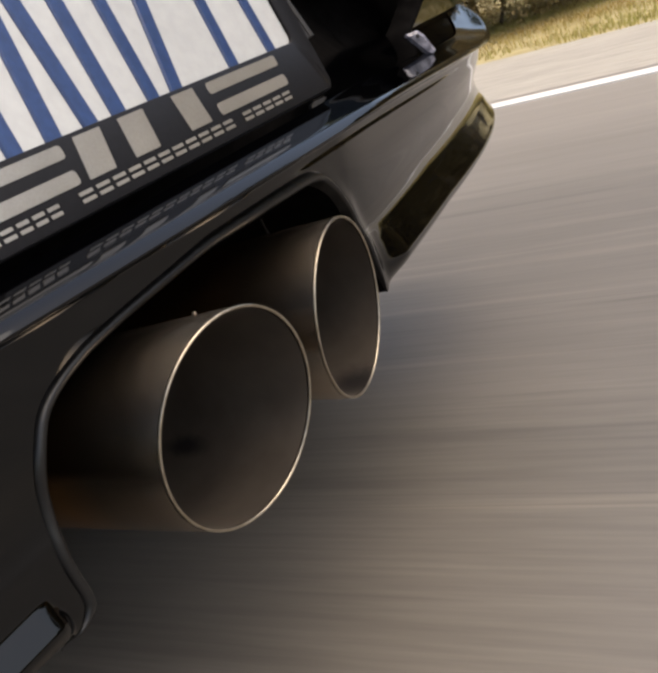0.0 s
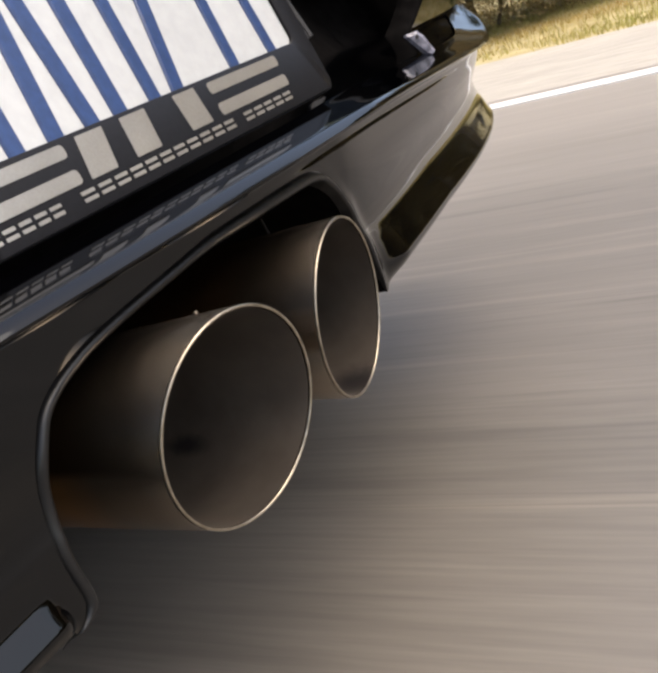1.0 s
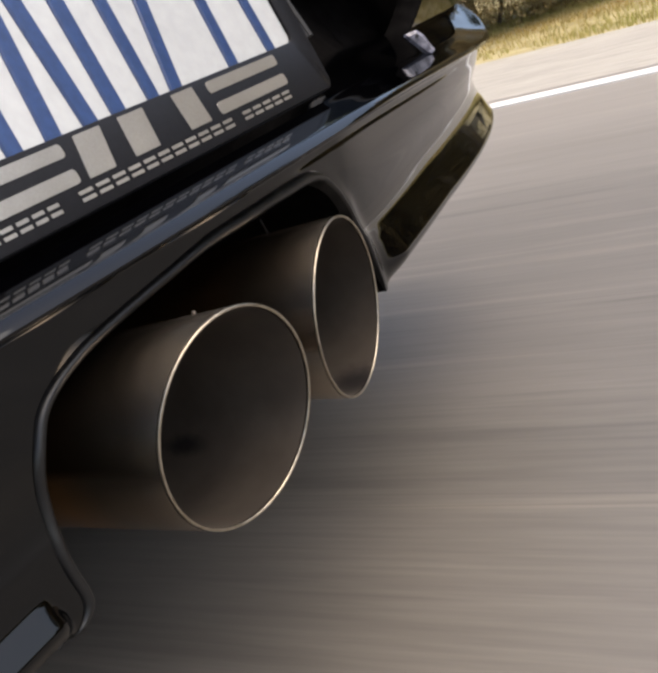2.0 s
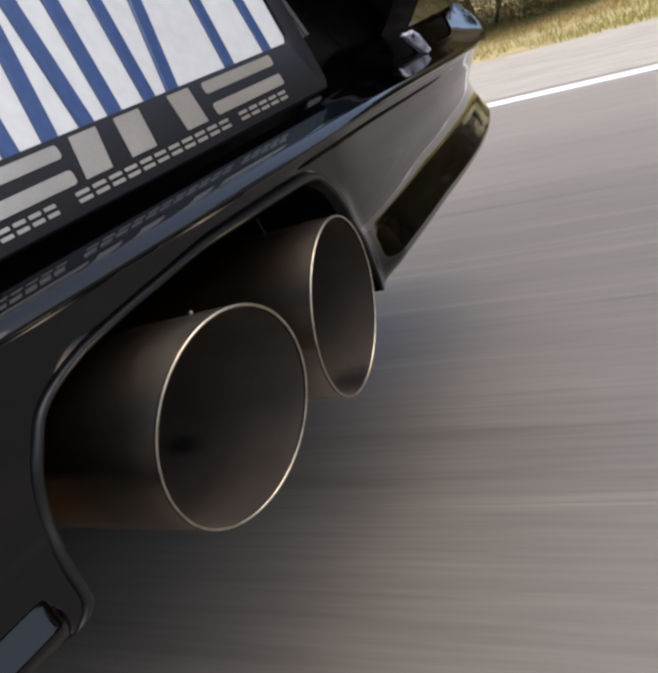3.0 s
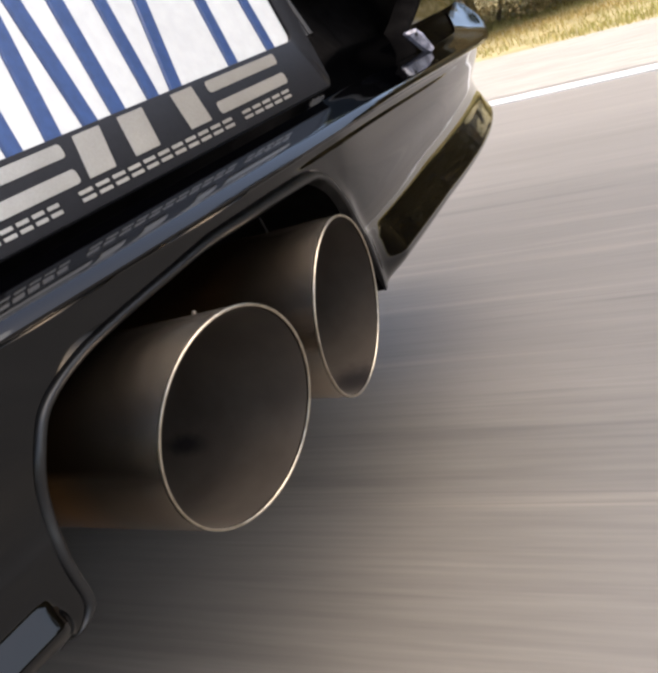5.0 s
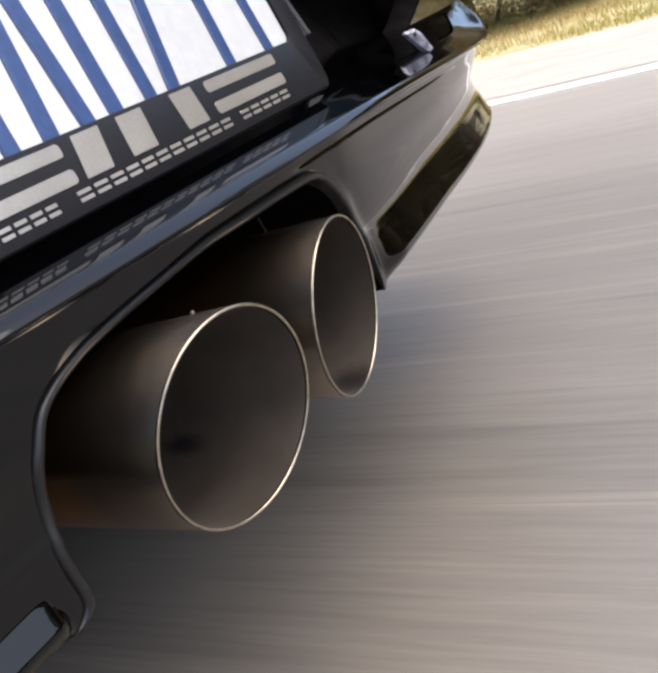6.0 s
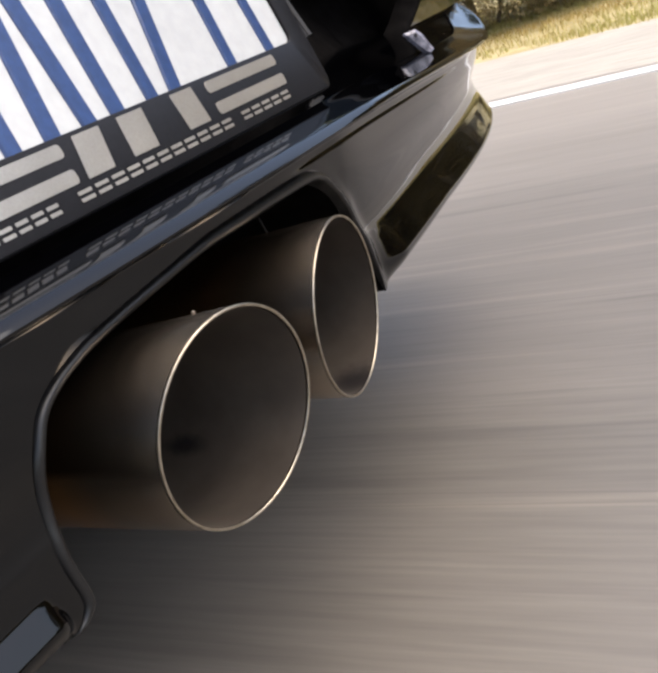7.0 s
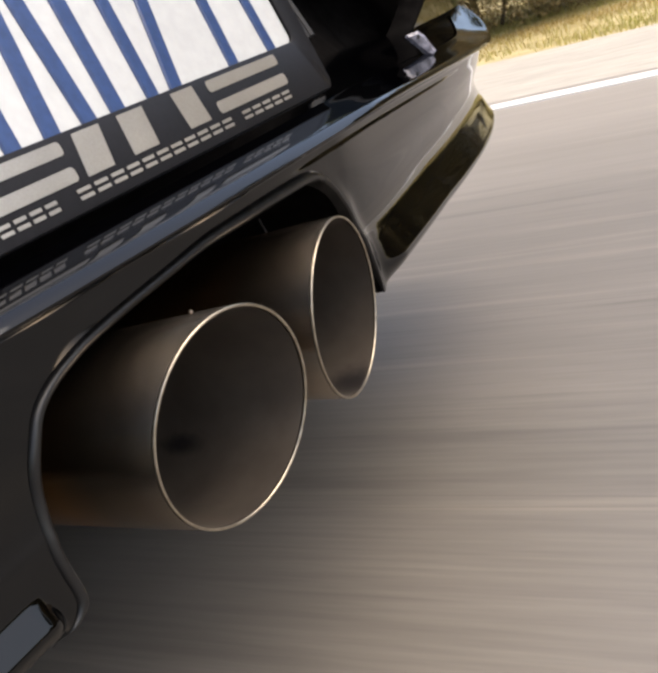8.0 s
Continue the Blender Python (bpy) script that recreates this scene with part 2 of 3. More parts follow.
def sweep(bm, line, radius, sides=10, closed=False):
    """A round bar along a line of points."""
    line = [Vector(p) for p in line]
    n = len(line)
    rows, up = [], Vector((0.13, 0.31, 0.94))
    for i, p in enumerate(line):
        a = line[(i - 1) % n] if closed or i else line[0]
        b = line[(i + 1) % n] if closed or i < n - 1 else line[-1]
        t = (b - a).normalized()
        s = t.cross(up).normalized()
        q = s.cross(t)
        rows.append([p + radius * (math.cos(w) * s + math.sin(w) * q) for w in (2 * math.pi * k / sides for k in range(sides))])
    vs = sheet(bm, rows, close_u=True, close_v=closed)
    if not closed:
        bm.faces.new(vs[0])
        bm.faces.new(vs[-1])


def lerp_table(table, z):
    """Smooth reading of a table of (z, value) rows, z rising."""
    if z <= table[0][0]:
        return table[0][1]
    for (z0, a), (z1, b) in zip(table, table[1:]):
        if z <= z1:
            return a + (b - a) * (z - z0) / (z1 - z0)
    return table[-1][1]


# ---- the setting: ground, road, verge ----
bm = bmesh.new()
xs = [-1500, -300, -60, -20, -8, -5.2, 3.60, 3.85, 4.2, 5, 6, 8, 12, 20, 60, 300, 1500]
ys = [-1500, -300, -60, -20, -8, -4, -2, 0, 1, 2, 3, 4, 6, 10, 20, 60, 300, 1500]
sheet(bm, [[(x, y, -0.03 if -5.3 < x < 3.75 else (-0.012 + 0.03 * noise.noise((x, y, 0.3)) if abs(x) < 15 else -0.02)) for x in xs] for y in ys])
ground = tagged(part("ground", bm, EARTH), "dry pale brown earth verge beside the road", "ground", kind="structure")

bm = bmesh.new()
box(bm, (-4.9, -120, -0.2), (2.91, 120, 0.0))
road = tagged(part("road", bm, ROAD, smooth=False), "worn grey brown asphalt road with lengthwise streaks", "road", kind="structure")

bm = bmesh.new()
box(bm, (2.91, -120, -0.2), (3.90, 120, -0.006))
shoulder = tagged(part("shoulder", bm, GRAVEL, smooth=False), "pale sandy gravel shoulder along the asphalt edge", "shoulder", kind="structure")

bm = bmesh.new()
box(bm, (2.757, -120, -0.05), (2.835, 120, 0.004))
edge_line = tagged(part("edge_line", bm, LINE, smooth=False), "worn white painted edge line on the asphalt", "road marking", kind="structure")

# ---- the car ----
car = tagged(new("car"), "black glossy sports car with twin round exhaust tips", "car")
car.location = (XC, 2.4, 0.0)
bpy.context.view_layer.update()


def on_car(name, bm, material, label="", parent=None, smooth=True):
    ob = part(name, bm, material, parent or car, label, smooth)
    ob.matrix_parent_inverse = (parent or car).matrix_world.inverted()
    return ob


# Rear bumper: its face as depth over width and height. Heights run from the lower edge up to the lip.
UPPER = [(0.3070, 0.3006), (0.3110, 0.3014), (0.3160, 0.3019), (0.3220, 0.3019), (0.330, 0.3010), (0.345, 0.2984), (0.358, 0.2965), (0.370, 0.2956), (0.3800, 0.2948), (0.3845, 0.2920), (0.3868, 0.2795),
         (0.3885, 0.2700), (0.3898, 0.2660), (0.3908, 0.2651), (0.3920, 0.2658), (0.3940, 0.2680), (0.3956, 0.2702), (0.3963, 0.2717), (0.3984, 0.2785), (0.4012, 0.2868), (0.4028, 0.2926), (0.4038, 0.2960)]
SCOOP = [(0.2660, 0.3080), (0.2700, 0.2990), (0.2750, 0.2928), (0.2795, 0.2892), (0.2825, 0.2890), (0.2980, 0.2966), (0.3015, 0.2986), (0.3050, 0.2999)] + UPPER
SCOOP_NEAR = [(0.2660, 0.3080), (0.2700, 0.2995), (0.2750, 0.2945), (0.2785, 0.2932), (0.2885, 0.2982), (0.2910, 0.2997), (0.2940, 0.3001), (0.3000, 0.3003)] + UPPER
BORDER = [(0.2660, 0.3010), (0.2750, 0.3000), (0.2850, 0.3000), (0.3000, 0.3003)] + UPPER
Z_LOW, Z_LIP = 0.2660, 0.4038
ARCH_X, ARCH_TOP = -0.001, 0.3744
# half the opening's width at each height, on its near and on its far side
ARCH_NEAR = [(0.2640, 0.1790), (0.2685, 0.1715), (0.2725, 0.1668), (0.2780, 0.1652), (0.2900, 0.1668), (0.3020, 0.1672), (0.3189, 0.1645), (0.3353, 0.1614), (0.3475, 0.1540), (0.3540, 0.1466), (0.3588, 0.1355), (0.3622, 0.1225), (0.3650, 0.1060), (0.3700, 0.0570), (0.3744, 0.0)]
ARCH_FAR = [(0.2640, 0.1642), (0.2780, 0.1624), (0.2911, 0.1608), (0.3093, 0.1575), (0.3288, 0.1498), (0.3401, 0.1427), (0.3532, 0.1332), (0.3658, 0.1194), (0.3725, 0.1010), (0.3741, 0.0700), (0.3744, 0.0)]


def smooth_table(rows, spread):
    """A rounded reading of a table of (height, depth) rows, as a fine even table."""
    z = np.arange(Z_LOW - 0.03, Z_LIP + 0.03, 0.00025)
    y = np.interp(z, [r[0] for r in rows], [r[1] for r in rows])
    k = np.exp(-0.5 * (np.arange(-40, 41) * 0.00025 / spread) ** 2)
    return np.convolve(np.pad(y, 40, mode="edge"), k / k.sum(), mode="valid")


SCOOP_Y, BORDER_Y, NEAR_Y = smooth_table(SCOOP, 0.0009), smooth_table(BORDER, 0.0009), smooth_table(SCOOP_NEAR, 0.0008)
# towards the far corner the lip's front stands upright under a thin bright edge
STEEP = [row for row in BORDER if row[0] < 0.3915] + [(0.3920, 0.2651), (0.3945, 0.2656), (0.3954, 0.2666), (0.3962, 0.2704)] + [row for row in BORDER if row[0] > 0.3980]
STEEP_Y = smooth_table(STEEP, 0.0005)
# the knee on top of the lip is tighter than the rest
knee, crisp = (np.arange(Z_LOW - 0.03, Z_LIP + 0.03, 0.00025) > 0.3950)[:len(BORDER_Y)], smooth_table(BORDER, 0.0003)
SCOOP_Y, BORDER_Y, NEAR_Y = (np.where(knee, crisp, table) for table in (SCOOP_Y, BORDER_Y, NEAR_Y))
# and the concave panel below it softer
level = np.arange(Z_LOW - 0.03, Z_LIP + 0.03, 0.00025)[:len(BORDER_Y)]
soft_y = smooth_table([row for row in BORDER if row[0] < 0.383] + [(0.42, 0.2918)], 0.0030)[:len(BORDER_Y)]
share = np.clip((level - 0.322) / 0.010, 0, 1) * np.clip((0.3790 - level) / 0.006, 0, 1)
SCOOP_Y, BORDER_Y, NEAR_Y = (table + (soft_y - table) * share for table in (SCOOP_Y, BORDER_Y, NEAR_Y))


def depth(table, z):
    f = (z - Z_LOW + 0.03) / 0.00025
    i = int(f)
    return float(table[i] + (table[i + 1] - table[i]) * (f - i))


def bow(dx):
    """How far the bumper bends forward towards its corners."""
    return 0.06 * dx * dx + 0.024 * (abs(dx) / 0.53) ** 6


def step(a, b, v):
    v = min(1.0, max(0.0, (v - a) / (b - a)))
    return v * v * (3 - 2 * v)


def warp(dx, z):
    """The lip sinks and the lower edge climbs towards the corners, where the lip curls up; the lower edge hangs a
    little lower on one side to fit the camera's view.
    """
    k = min(max(0.0, abs(dx) - 0.17) / 0.33, 1.6) ** 1.3
    low = 1 - step(0.315, 0.375, z)
    d = abs(dx) - 0.505
    tip = 0.15 * (d + math.sqrt(d * d + 0.0004)) * step(0.335, 0.395, z)
    return z + tip - 0.004 * step(0.10, 0.20, dx) * low + k * (0.0125 * low - 0.012 * step(0.37, 0.40, z) + 0.004 * min(1.0, max(0.0, (0.2855 - z) / 0.015))) + 0.042 * max(-0.3, min(0.3, dx)) * low


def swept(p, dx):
    """Sweeps the face back and down towards the car's corners, more and more slowly, fitted to the camera's view."""
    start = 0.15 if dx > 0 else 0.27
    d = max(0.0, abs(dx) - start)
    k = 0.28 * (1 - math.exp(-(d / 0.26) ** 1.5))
    # swept about the camera's own place, mirrored for the near side
    eye_hub = Vector((XC - math.copysign(0.40, dx), 0.0, 0.47))
    return eye_hub + (Vector(p) - eye_hub) * (1 + k)


def face(dx, z):
    out = abs(dx - ARCH_X)
    mix = step(0.1660, 0.1960, out) if dx > 0 else step(0.1750, 0.1850, out + 0.25 * max(0.0, 0.2885 - z))
    y = depth(BORDER_Y, z) * (1 - mix) + depth(SCOOP_Y if dx > 0 or z > 0.32 else NEAR_Y, z) * mix + bow(dx) * (0.93 + 0.35 * step(0.383, 0.392, z))
    if z > 0.388 and dx > 0.08:
        y += (depth(STEEP_Y, z) - depth(BORDER_Y, z)) * step(0.08, 0.24, dx)
    y -= 0.0075 * step(0.19, 0.36, abs(dx)) * min(1.0, max(0.0, (z - 0.320) / 0.062)) * (1 - step(0.3825, 0.3870, z))
    # a crease runs along the panel's top, under the lip
    y += 0.0009 * step(0.3742, 0.3772, z) * (1 - step(0.3790, 0.3860, z)) * step(0.07, 0.13, dx) * (1 - step(0.30, 0.42, dx))
    # near the far corner its slope stays even up to the lip
    y -= 0.10 * max(0.0, min(z, 0.3795) - 0.352) * step(0.30, 0.46, dx)
    # the panel stands straighter beside the tips
    y += 0.10 * (min(z, 0.380) - 0.350) * step(0.325, 0.345, z) * (1 - step(0.380, 0.386, z)) * step(0.03, 0.11, -dx)
    if abs(dx) < 0.20 and z < 0.388:
        edge = ARCH_EDGE[1 if dx > ARCH_X else -1]
        off = float(np.min(np.hypot(edge[:, 0] - abs(dx - ARCH_X), edge[:, 1] - z)))
        y -= (0.0022 if dx > 0 else 0.0022 - 0.0014 * step(0.06, 0.12, -dx)) * math.exp(-(off / 0.0080) ** 2) * (1 - 0.85 * step(0.330, 0.362, z)) * (1 - step(0.3785, 0.386, z))
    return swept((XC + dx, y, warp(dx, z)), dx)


def rounded_curve(knots, steps=14):
    """A smooth curve through the knots."""
    pts = [Vector((w, z)) for z, w in knots]
    pts = [2 * pts[0] - pts[1]] + pts + [Vector((-pts[-2].x, pts[-2].y))]
    line = []
    for a, b, c, d in zip(pts, pts[1:], pts[2:], pts[3:]):
        for k in range(steps):
            t = k / steps
            p = 0.5 * (2 * b + (c - a) * t + (2 * a - 5 * b + 4 * c - d) * t * t + (3 * b - a - 3 * c + d) * t ** 3)
            line.append((p.x, min(p.y, ARCH_TOP - 0.000001 * len(pts))))
    return np.array(line + [(0.0, ARCH_TOP)])


ARCH_EDGE = {-1: rounded_curve(ARCH_NEAR), 1: rounded_curve(ARCH_FAR)}


def arch_half(z, side):
    """Half the width of the exhaust opening at a height."""
    edge = ARCH_EDGE[side]
    return float(np.interp(z, np.maximum.accumulate(edge[:, 1]), edge[:, 0])) if z < ARCH_TOP else 0.0


bm = bmesh.new()
heights = sorted({round(Z_LOW + (Z_LIP - Z_LOW) * i / 135, 6) for i in range(136)} | {round(0.3960 + 0.0078 * k / 24, 6) for k in range(24)} | {round(ARCH_TOP - 0.006 * (k / 10) ** 2, 6) for k in range(10)} | {round(0.3741 + 0.0033 * k / 9, 6) for k in range(1, 10)})
across = [k / 16 * 0.028 for k in range(17)] + [0.028 + 0.972 * (k / 130) for k in range(1, 131)]
for side in (-1, 1):
    rows = []
    for z in heights:
        w = arch_half(z, side)
        rows.append([face(side * (w + (0.67 - w) * s) + ARCH_X, z) for s in across])
    sheet(bm, rows)
# the ledge on top of the lip: its back runs level under the plate, its lip sinks towards the corners
def ledge_point(dx, v):
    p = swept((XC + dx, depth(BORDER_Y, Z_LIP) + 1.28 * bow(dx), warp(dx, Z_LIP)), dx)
    rise = max(0.0, 0.4065 - 0.009 * step(0.34, 0.50, abs(dx)) - p.z)
    return p + Vector((0, 0.19 * v, 0.0008 * min(1, v * 12) + rise * step(-0.05, 0.42, v)))


sheet(bm, [[ledge_point(0.67 * (j / 75 - 1) + ARCH_X, (k / 39) ** 1.3) for j in range(151)] for k in range(40)])
# the underside
for side in (-1, 1):
    rows = []
    for d, h in ((0, 0), (0.02, -0.001), (0.036, 0.002)):
        row = []
        for j in range(61):
            start = arch_half(Z_LOW, side)
            dx = side * (start + (0.67 - start) * j / 60) + ARCH_X
            x, y, z = face(dx, Z_LOW)
            row.append((x, y + d, z + h))
        rows.append(row)
    sheet(bm, rows)
bmesh.ops.remove_doubles(bm, verts=bm.verts, dist=0.00002)
bumper = on_car("bumper", bm, PAINT, "glossy black rear bumper with a sharp ledge and concave lower panel")

# edge trim of the exhaust opening and the return wall behind it
arch_line = [(ARCH_X - w, z) for w, z in ARCH_EDGE[-1][::2]] + [(ARCH_X + w, z) for w, z in ARCH_EDGE[1][-2::-2]]
n_arch = len(arch_line)


def along_arch(profile):
    """Rows of points: a profile of (inwards, forward) offsets carried along the opening's edge."""
    rows = []
    for i, (dx, z) in enumerate(arch_line):
        a, b = arch_line[max(0, i - 2)], arch_line[min(n_arch - 1, i + 2)]
        t = Vector((b[0] - a[0], 0, b[1] - a[1])).normalized()
        inward = Vector((t.z, 0, -t.x))
        base = Vector(face(dx, max(z, Z_LOW)))
        base.z = warp(dx, z)
        w = min(1.0, 0.02 + max(0, i - 2) / 16, 0.12 + (n_arch - 1 - i) / 16) * (1 + 0.35 * step(-0.06, 0.04, dx) - 0.85 * step(0.09, 0.14, dx))
        rows.append([base + inward * out * w + Vector((0, fwd * w, 0)) for out, fwd in profile])
    return rows


bm = bmesh.new()
bead = [(-0.0008, 0.004)] + [(0.0030 - 0.0030 * math.cos(radians(18 * k)), 0.0012 - 0.0038 * math.sin(radians(18 * k))) for k in range(11)]
vs = sheet(bm, along_arch(bead + [(0.0061, 0.005), (0.0061, 0.010), (0.0058, 0.015), (0.003, 0.017)]))
bm.faces.new(vs[0])
bm.faces.new(vs[-1])
on_car("opening_trim", bm, RUBBER, "black rubber edge trim round the exhaust opening")

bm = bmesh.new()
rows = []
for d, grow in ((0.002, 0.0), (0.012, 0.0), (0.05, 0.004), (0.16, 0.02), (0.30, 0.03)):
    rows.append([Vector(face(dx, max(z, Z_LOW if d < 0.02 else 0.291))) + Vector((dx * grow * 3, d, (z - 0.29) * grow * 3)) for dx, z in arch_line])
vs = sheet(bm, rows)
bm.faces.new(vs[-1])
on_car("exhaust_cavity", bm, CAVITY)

# ---- twin exhaust tips ----
def exhaust_tip(cx, cy, cz, az, el, way, grow):
    nn = Vector((math.sin(radians(az)) * math.cos(radians(el)), -math.cos(radians(az)) * math.cos(radians(el)), math.sin(radians(el))))
    s = nn.cross(Vector((0, 0, 1))).normalized()
    q = s.cross(nn)
    o, way = Vector((cx, cy, cz)), Vector(way).normalized()

    def ring(r, d, sides=96):
        return [o + way * d + grow * r * (math.cos(a) * s + math.sin(a) * q) for a in (2 * math.pi * k / sides for k in range(sides))]

    bm = bmesh.new()
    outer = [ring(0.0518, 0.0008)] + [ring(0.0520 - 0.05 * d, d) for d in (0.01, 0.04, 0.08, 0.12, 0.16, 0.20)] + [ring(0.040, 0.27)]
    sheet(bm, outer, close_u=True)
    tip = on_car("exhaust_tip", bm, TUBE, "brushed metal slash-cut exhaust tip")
    bm = bmesh.new()
    inner = [ring(0.0502, 0.0008), ring(0.0488, 0.03), ring(0.0462, 0.085), ring(0.0450, 0.093), ring(0.0415, 0.096), ring(0.0405, 0.099), ring(0.0395, 0.12), ring(0.038, 0.24)]
    vs = sheet(bm, inner, close_u=True)
    bm.faces.new(vs[-1])
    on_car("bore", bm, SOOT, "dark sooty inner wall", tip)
    bm = bmesh.new()
    sweep(bm, ring(0.0511, 0.0), 0.00082, 10, closed=True)
    on_car("rim", bm, RIM, "bright bare metal rim", tip)
    return tip


exhaust_tip(0.3251, 0.2639, 0.3031, -9.8, -9.3, (-0.02, 1, -0.02), 1.008)
exhaust_tip(0.4651, 0.2749, 0.2982, 7.0, -5.7, (0.02, 1, -0.02), 1.014)

bm = bmesh.new()
bmesh.ops.create_uvsphere(bm, u_segments=12, v_segments=8, radius=0.0011, matrix=Matrix.Translation((0.3390, 0.2800, 0.3512)))
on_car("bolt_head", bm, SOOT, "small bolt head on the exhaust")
bm = bmesh.new()
sweep(bm, [(0.4888, 0.3300, 0.3530), (0.4905, 0.3302, 0.3475), (0.4930, 0.3300, 0.3410)], 0.0007, 8)
on_car("hanger_pin", bm, PLASTIC, "thin steel hanger pin above the exhaust")

# ---- plate and plate frame ----
LEAN = radians(14.5)
PLATE_U = Vector((0, math.sin(LEAN), math.cos(LEAN)))
PLATE_N = Vector((0, -math.cos(LEAN), math.sin(LEAN)))
PLATE_O = Vector((0.545, 0.30388, 0.44374))


def on_plate(x, v, h):
    """A point of the plate: millimetres right of and above the frame's inner corner, and out of it."""
    return PLATE_O + Vector((x * 0.001, 0, 0)) + PLATE_U * (v * 0.001) + PLATE_N * (h * 0.001)


bm = bmesh.new()
slab(bm, rounded(-289.5, -12, 15.5, 140, 8), 1.0, lambda x, v, h: on_plate(x, v, h - 3.2), 0.3)
plate = on_car("license_plate", bm, PLATE, "white metal license plate with blue embossed bars")
for x0, x1, lean in ((-29.4, -20.6, -2), (-73.8, -64.4, 4), (-133, -122.5, 16), (-152, -142.5, 3), (-181, -170.5, 2), (-202, -191.5, -3), (-228, -217.5, 8), (-252, -242, 3), (-277, -267.5, 3)):
    bm = bmesh.new()
    slab(bm, rounded(x0, -3, x1, 66, 2.5, 4, lean), 1.6, lambda x, v, h: on_plate(x, v, h - 2.3), 0.8)
    on_car("bar", bm, BLUE, "blue embossed bar", plate)

bm = bmesh.new()
outer, inner = rounded(-292.5, -35, 18.5, 152, 7, 6), rounded(-274.5, 0, 0.8, 132, 5, 6)
rows = [[on_plate(x, v, -6) for x, v in outer], [on_plate(x, v, -0.4) for x, v in outer],
        [on_plate(x + (0.8 if x < -137 else -0.8), v + (0.8 if v < 60 else -0.8), 0.4) for x, v in outer],
        [on_plate(x + (-0.8 if x < -137 else 0.8), v + (-0.8 if v < 60 else 0.8), 0.4) for x, v in inner],
        [on_plate(x, v, -0.3) for x, v in inner], [on_plate(x, v, -2.6) for x, v in inner]]
sheet(bm, rows, close_u=True)
frame_ob = on_car("plate_frame", bm, FRAME, "satin black plate frame with silver printed shapes")


def print_shape(outline):
    bm = bmesh.new()
    slab(bm, outline, 0.25, lambda x, v, h: on_plate(x, v, h + 0.38), 0.05)
    on_car("print_mark", bm, SILVER, "silver printed shape", frame_ob)


# large marks: stacked pairs of bars on each side of three leaning bars
for x0, x1 in ((-300 + 8, -224), (-106, -30)):
    print_shape(rounded(x0, -21.5, x1, -14.8, 2.2))
    print_shape(rounded(x0, -9.2, x1, -2.8, 2.2))
for x0, wide, lean in ((-218.5, 19, 4.0), (-184, 20, 2.0), (-136, 19.5, -1.5)):
    print_shape(rounded(x0, -21.8, x0 + wide, -2.2, 0.6, 2, lean))
# the small line below them as pairs of thin bars
for start, end, count in ((-289, -242, 5), (-231, -99, 11), (-90, -33, 5)):
    pitch = (end - start) / count
    for k in range(count):
        x0 = start + k * pitch + 0.12 * pitch
        for v0 in (-29.6, -26.4):
            print_shape(rounded(x0, v0, x0 + 0.76 * pitch, v0 + 1.7, 0.4, 2))

# ---- upper bumper beside the plate recess ----
def upper_bumper(side):
    """The bumper beside the recess: its inner edge leans outwards, its face turns the car's corner."""
    bm, surround = bmesh.new(), bmesh.new()
    rows, inner = [], []
    for k in range(44):
        h = 0.40 * (k / 43) ** 1.5 - 0.02
        e, z = 0.578 + 0.22 * (1 - math.exp(-max(0.0, h) / 0.055)) - 0.2 * max(0.0, h - 0.14), 0.376 + h
        row, turn, lean = [], [], -0.12 * h
        for j in range(8):
            a = math.pi / 2 * j / 7
            row.append((XC + side * (e - 0.006 * math.sin(a) + 0.006), 0.440 + 0.010 * (1 - math.sin(a)) + lean + 0.018 * (e - 0.595) / 0.37, z))
        for j in range(1, 48):
            x = e + (0.965 - e) * j / 47
            u = (x - 0.595) / 0.37
            row.append((XC + side * x, 0.440 + lean + 0.018 * u + 0.05 * u ** 6, z))
        row.append((XC + side * 0.967, row[-1][1] + 0.30, z))
        rows.append(row)
        for j in range(13):
            a = math.pi * j / 12
            turn.append((XC + side * (e - 0.012 - 0.026 * math.cos(a)), 0.456 + lean + 0.018 * (e - 0.595) / 0.37 - 0.022 * math.sin(a), z))
        inner.append(turn)
    sheet(bm, rows)
    sheet(surround, inner)
    on_car("upper_bumper", bm, PAINT, "glossy black upper bumper beside the plate recess")
    on_car("recess_surround", surround, CAVITY, "rounded black edge of the plate recess")


upper_bumper(-1)
upper_bumper(1)

# small faceted patch standing in for a pale reflection, outlined from the camera's view
PATCH_O, PATCH_U, PATCH_N = Vector((0.830, 0.340, 0.3875)), Vector((0.6, -0.8, 0)), Vector((-0.8, -0.6, 0))


def on_patch(x, v, h):
    return PATCH_O + PATCH_U * (x * 0.001) + Vector((0, 0, v * 0.001)) + PATCH_N * ((h - 7) * 0.001)


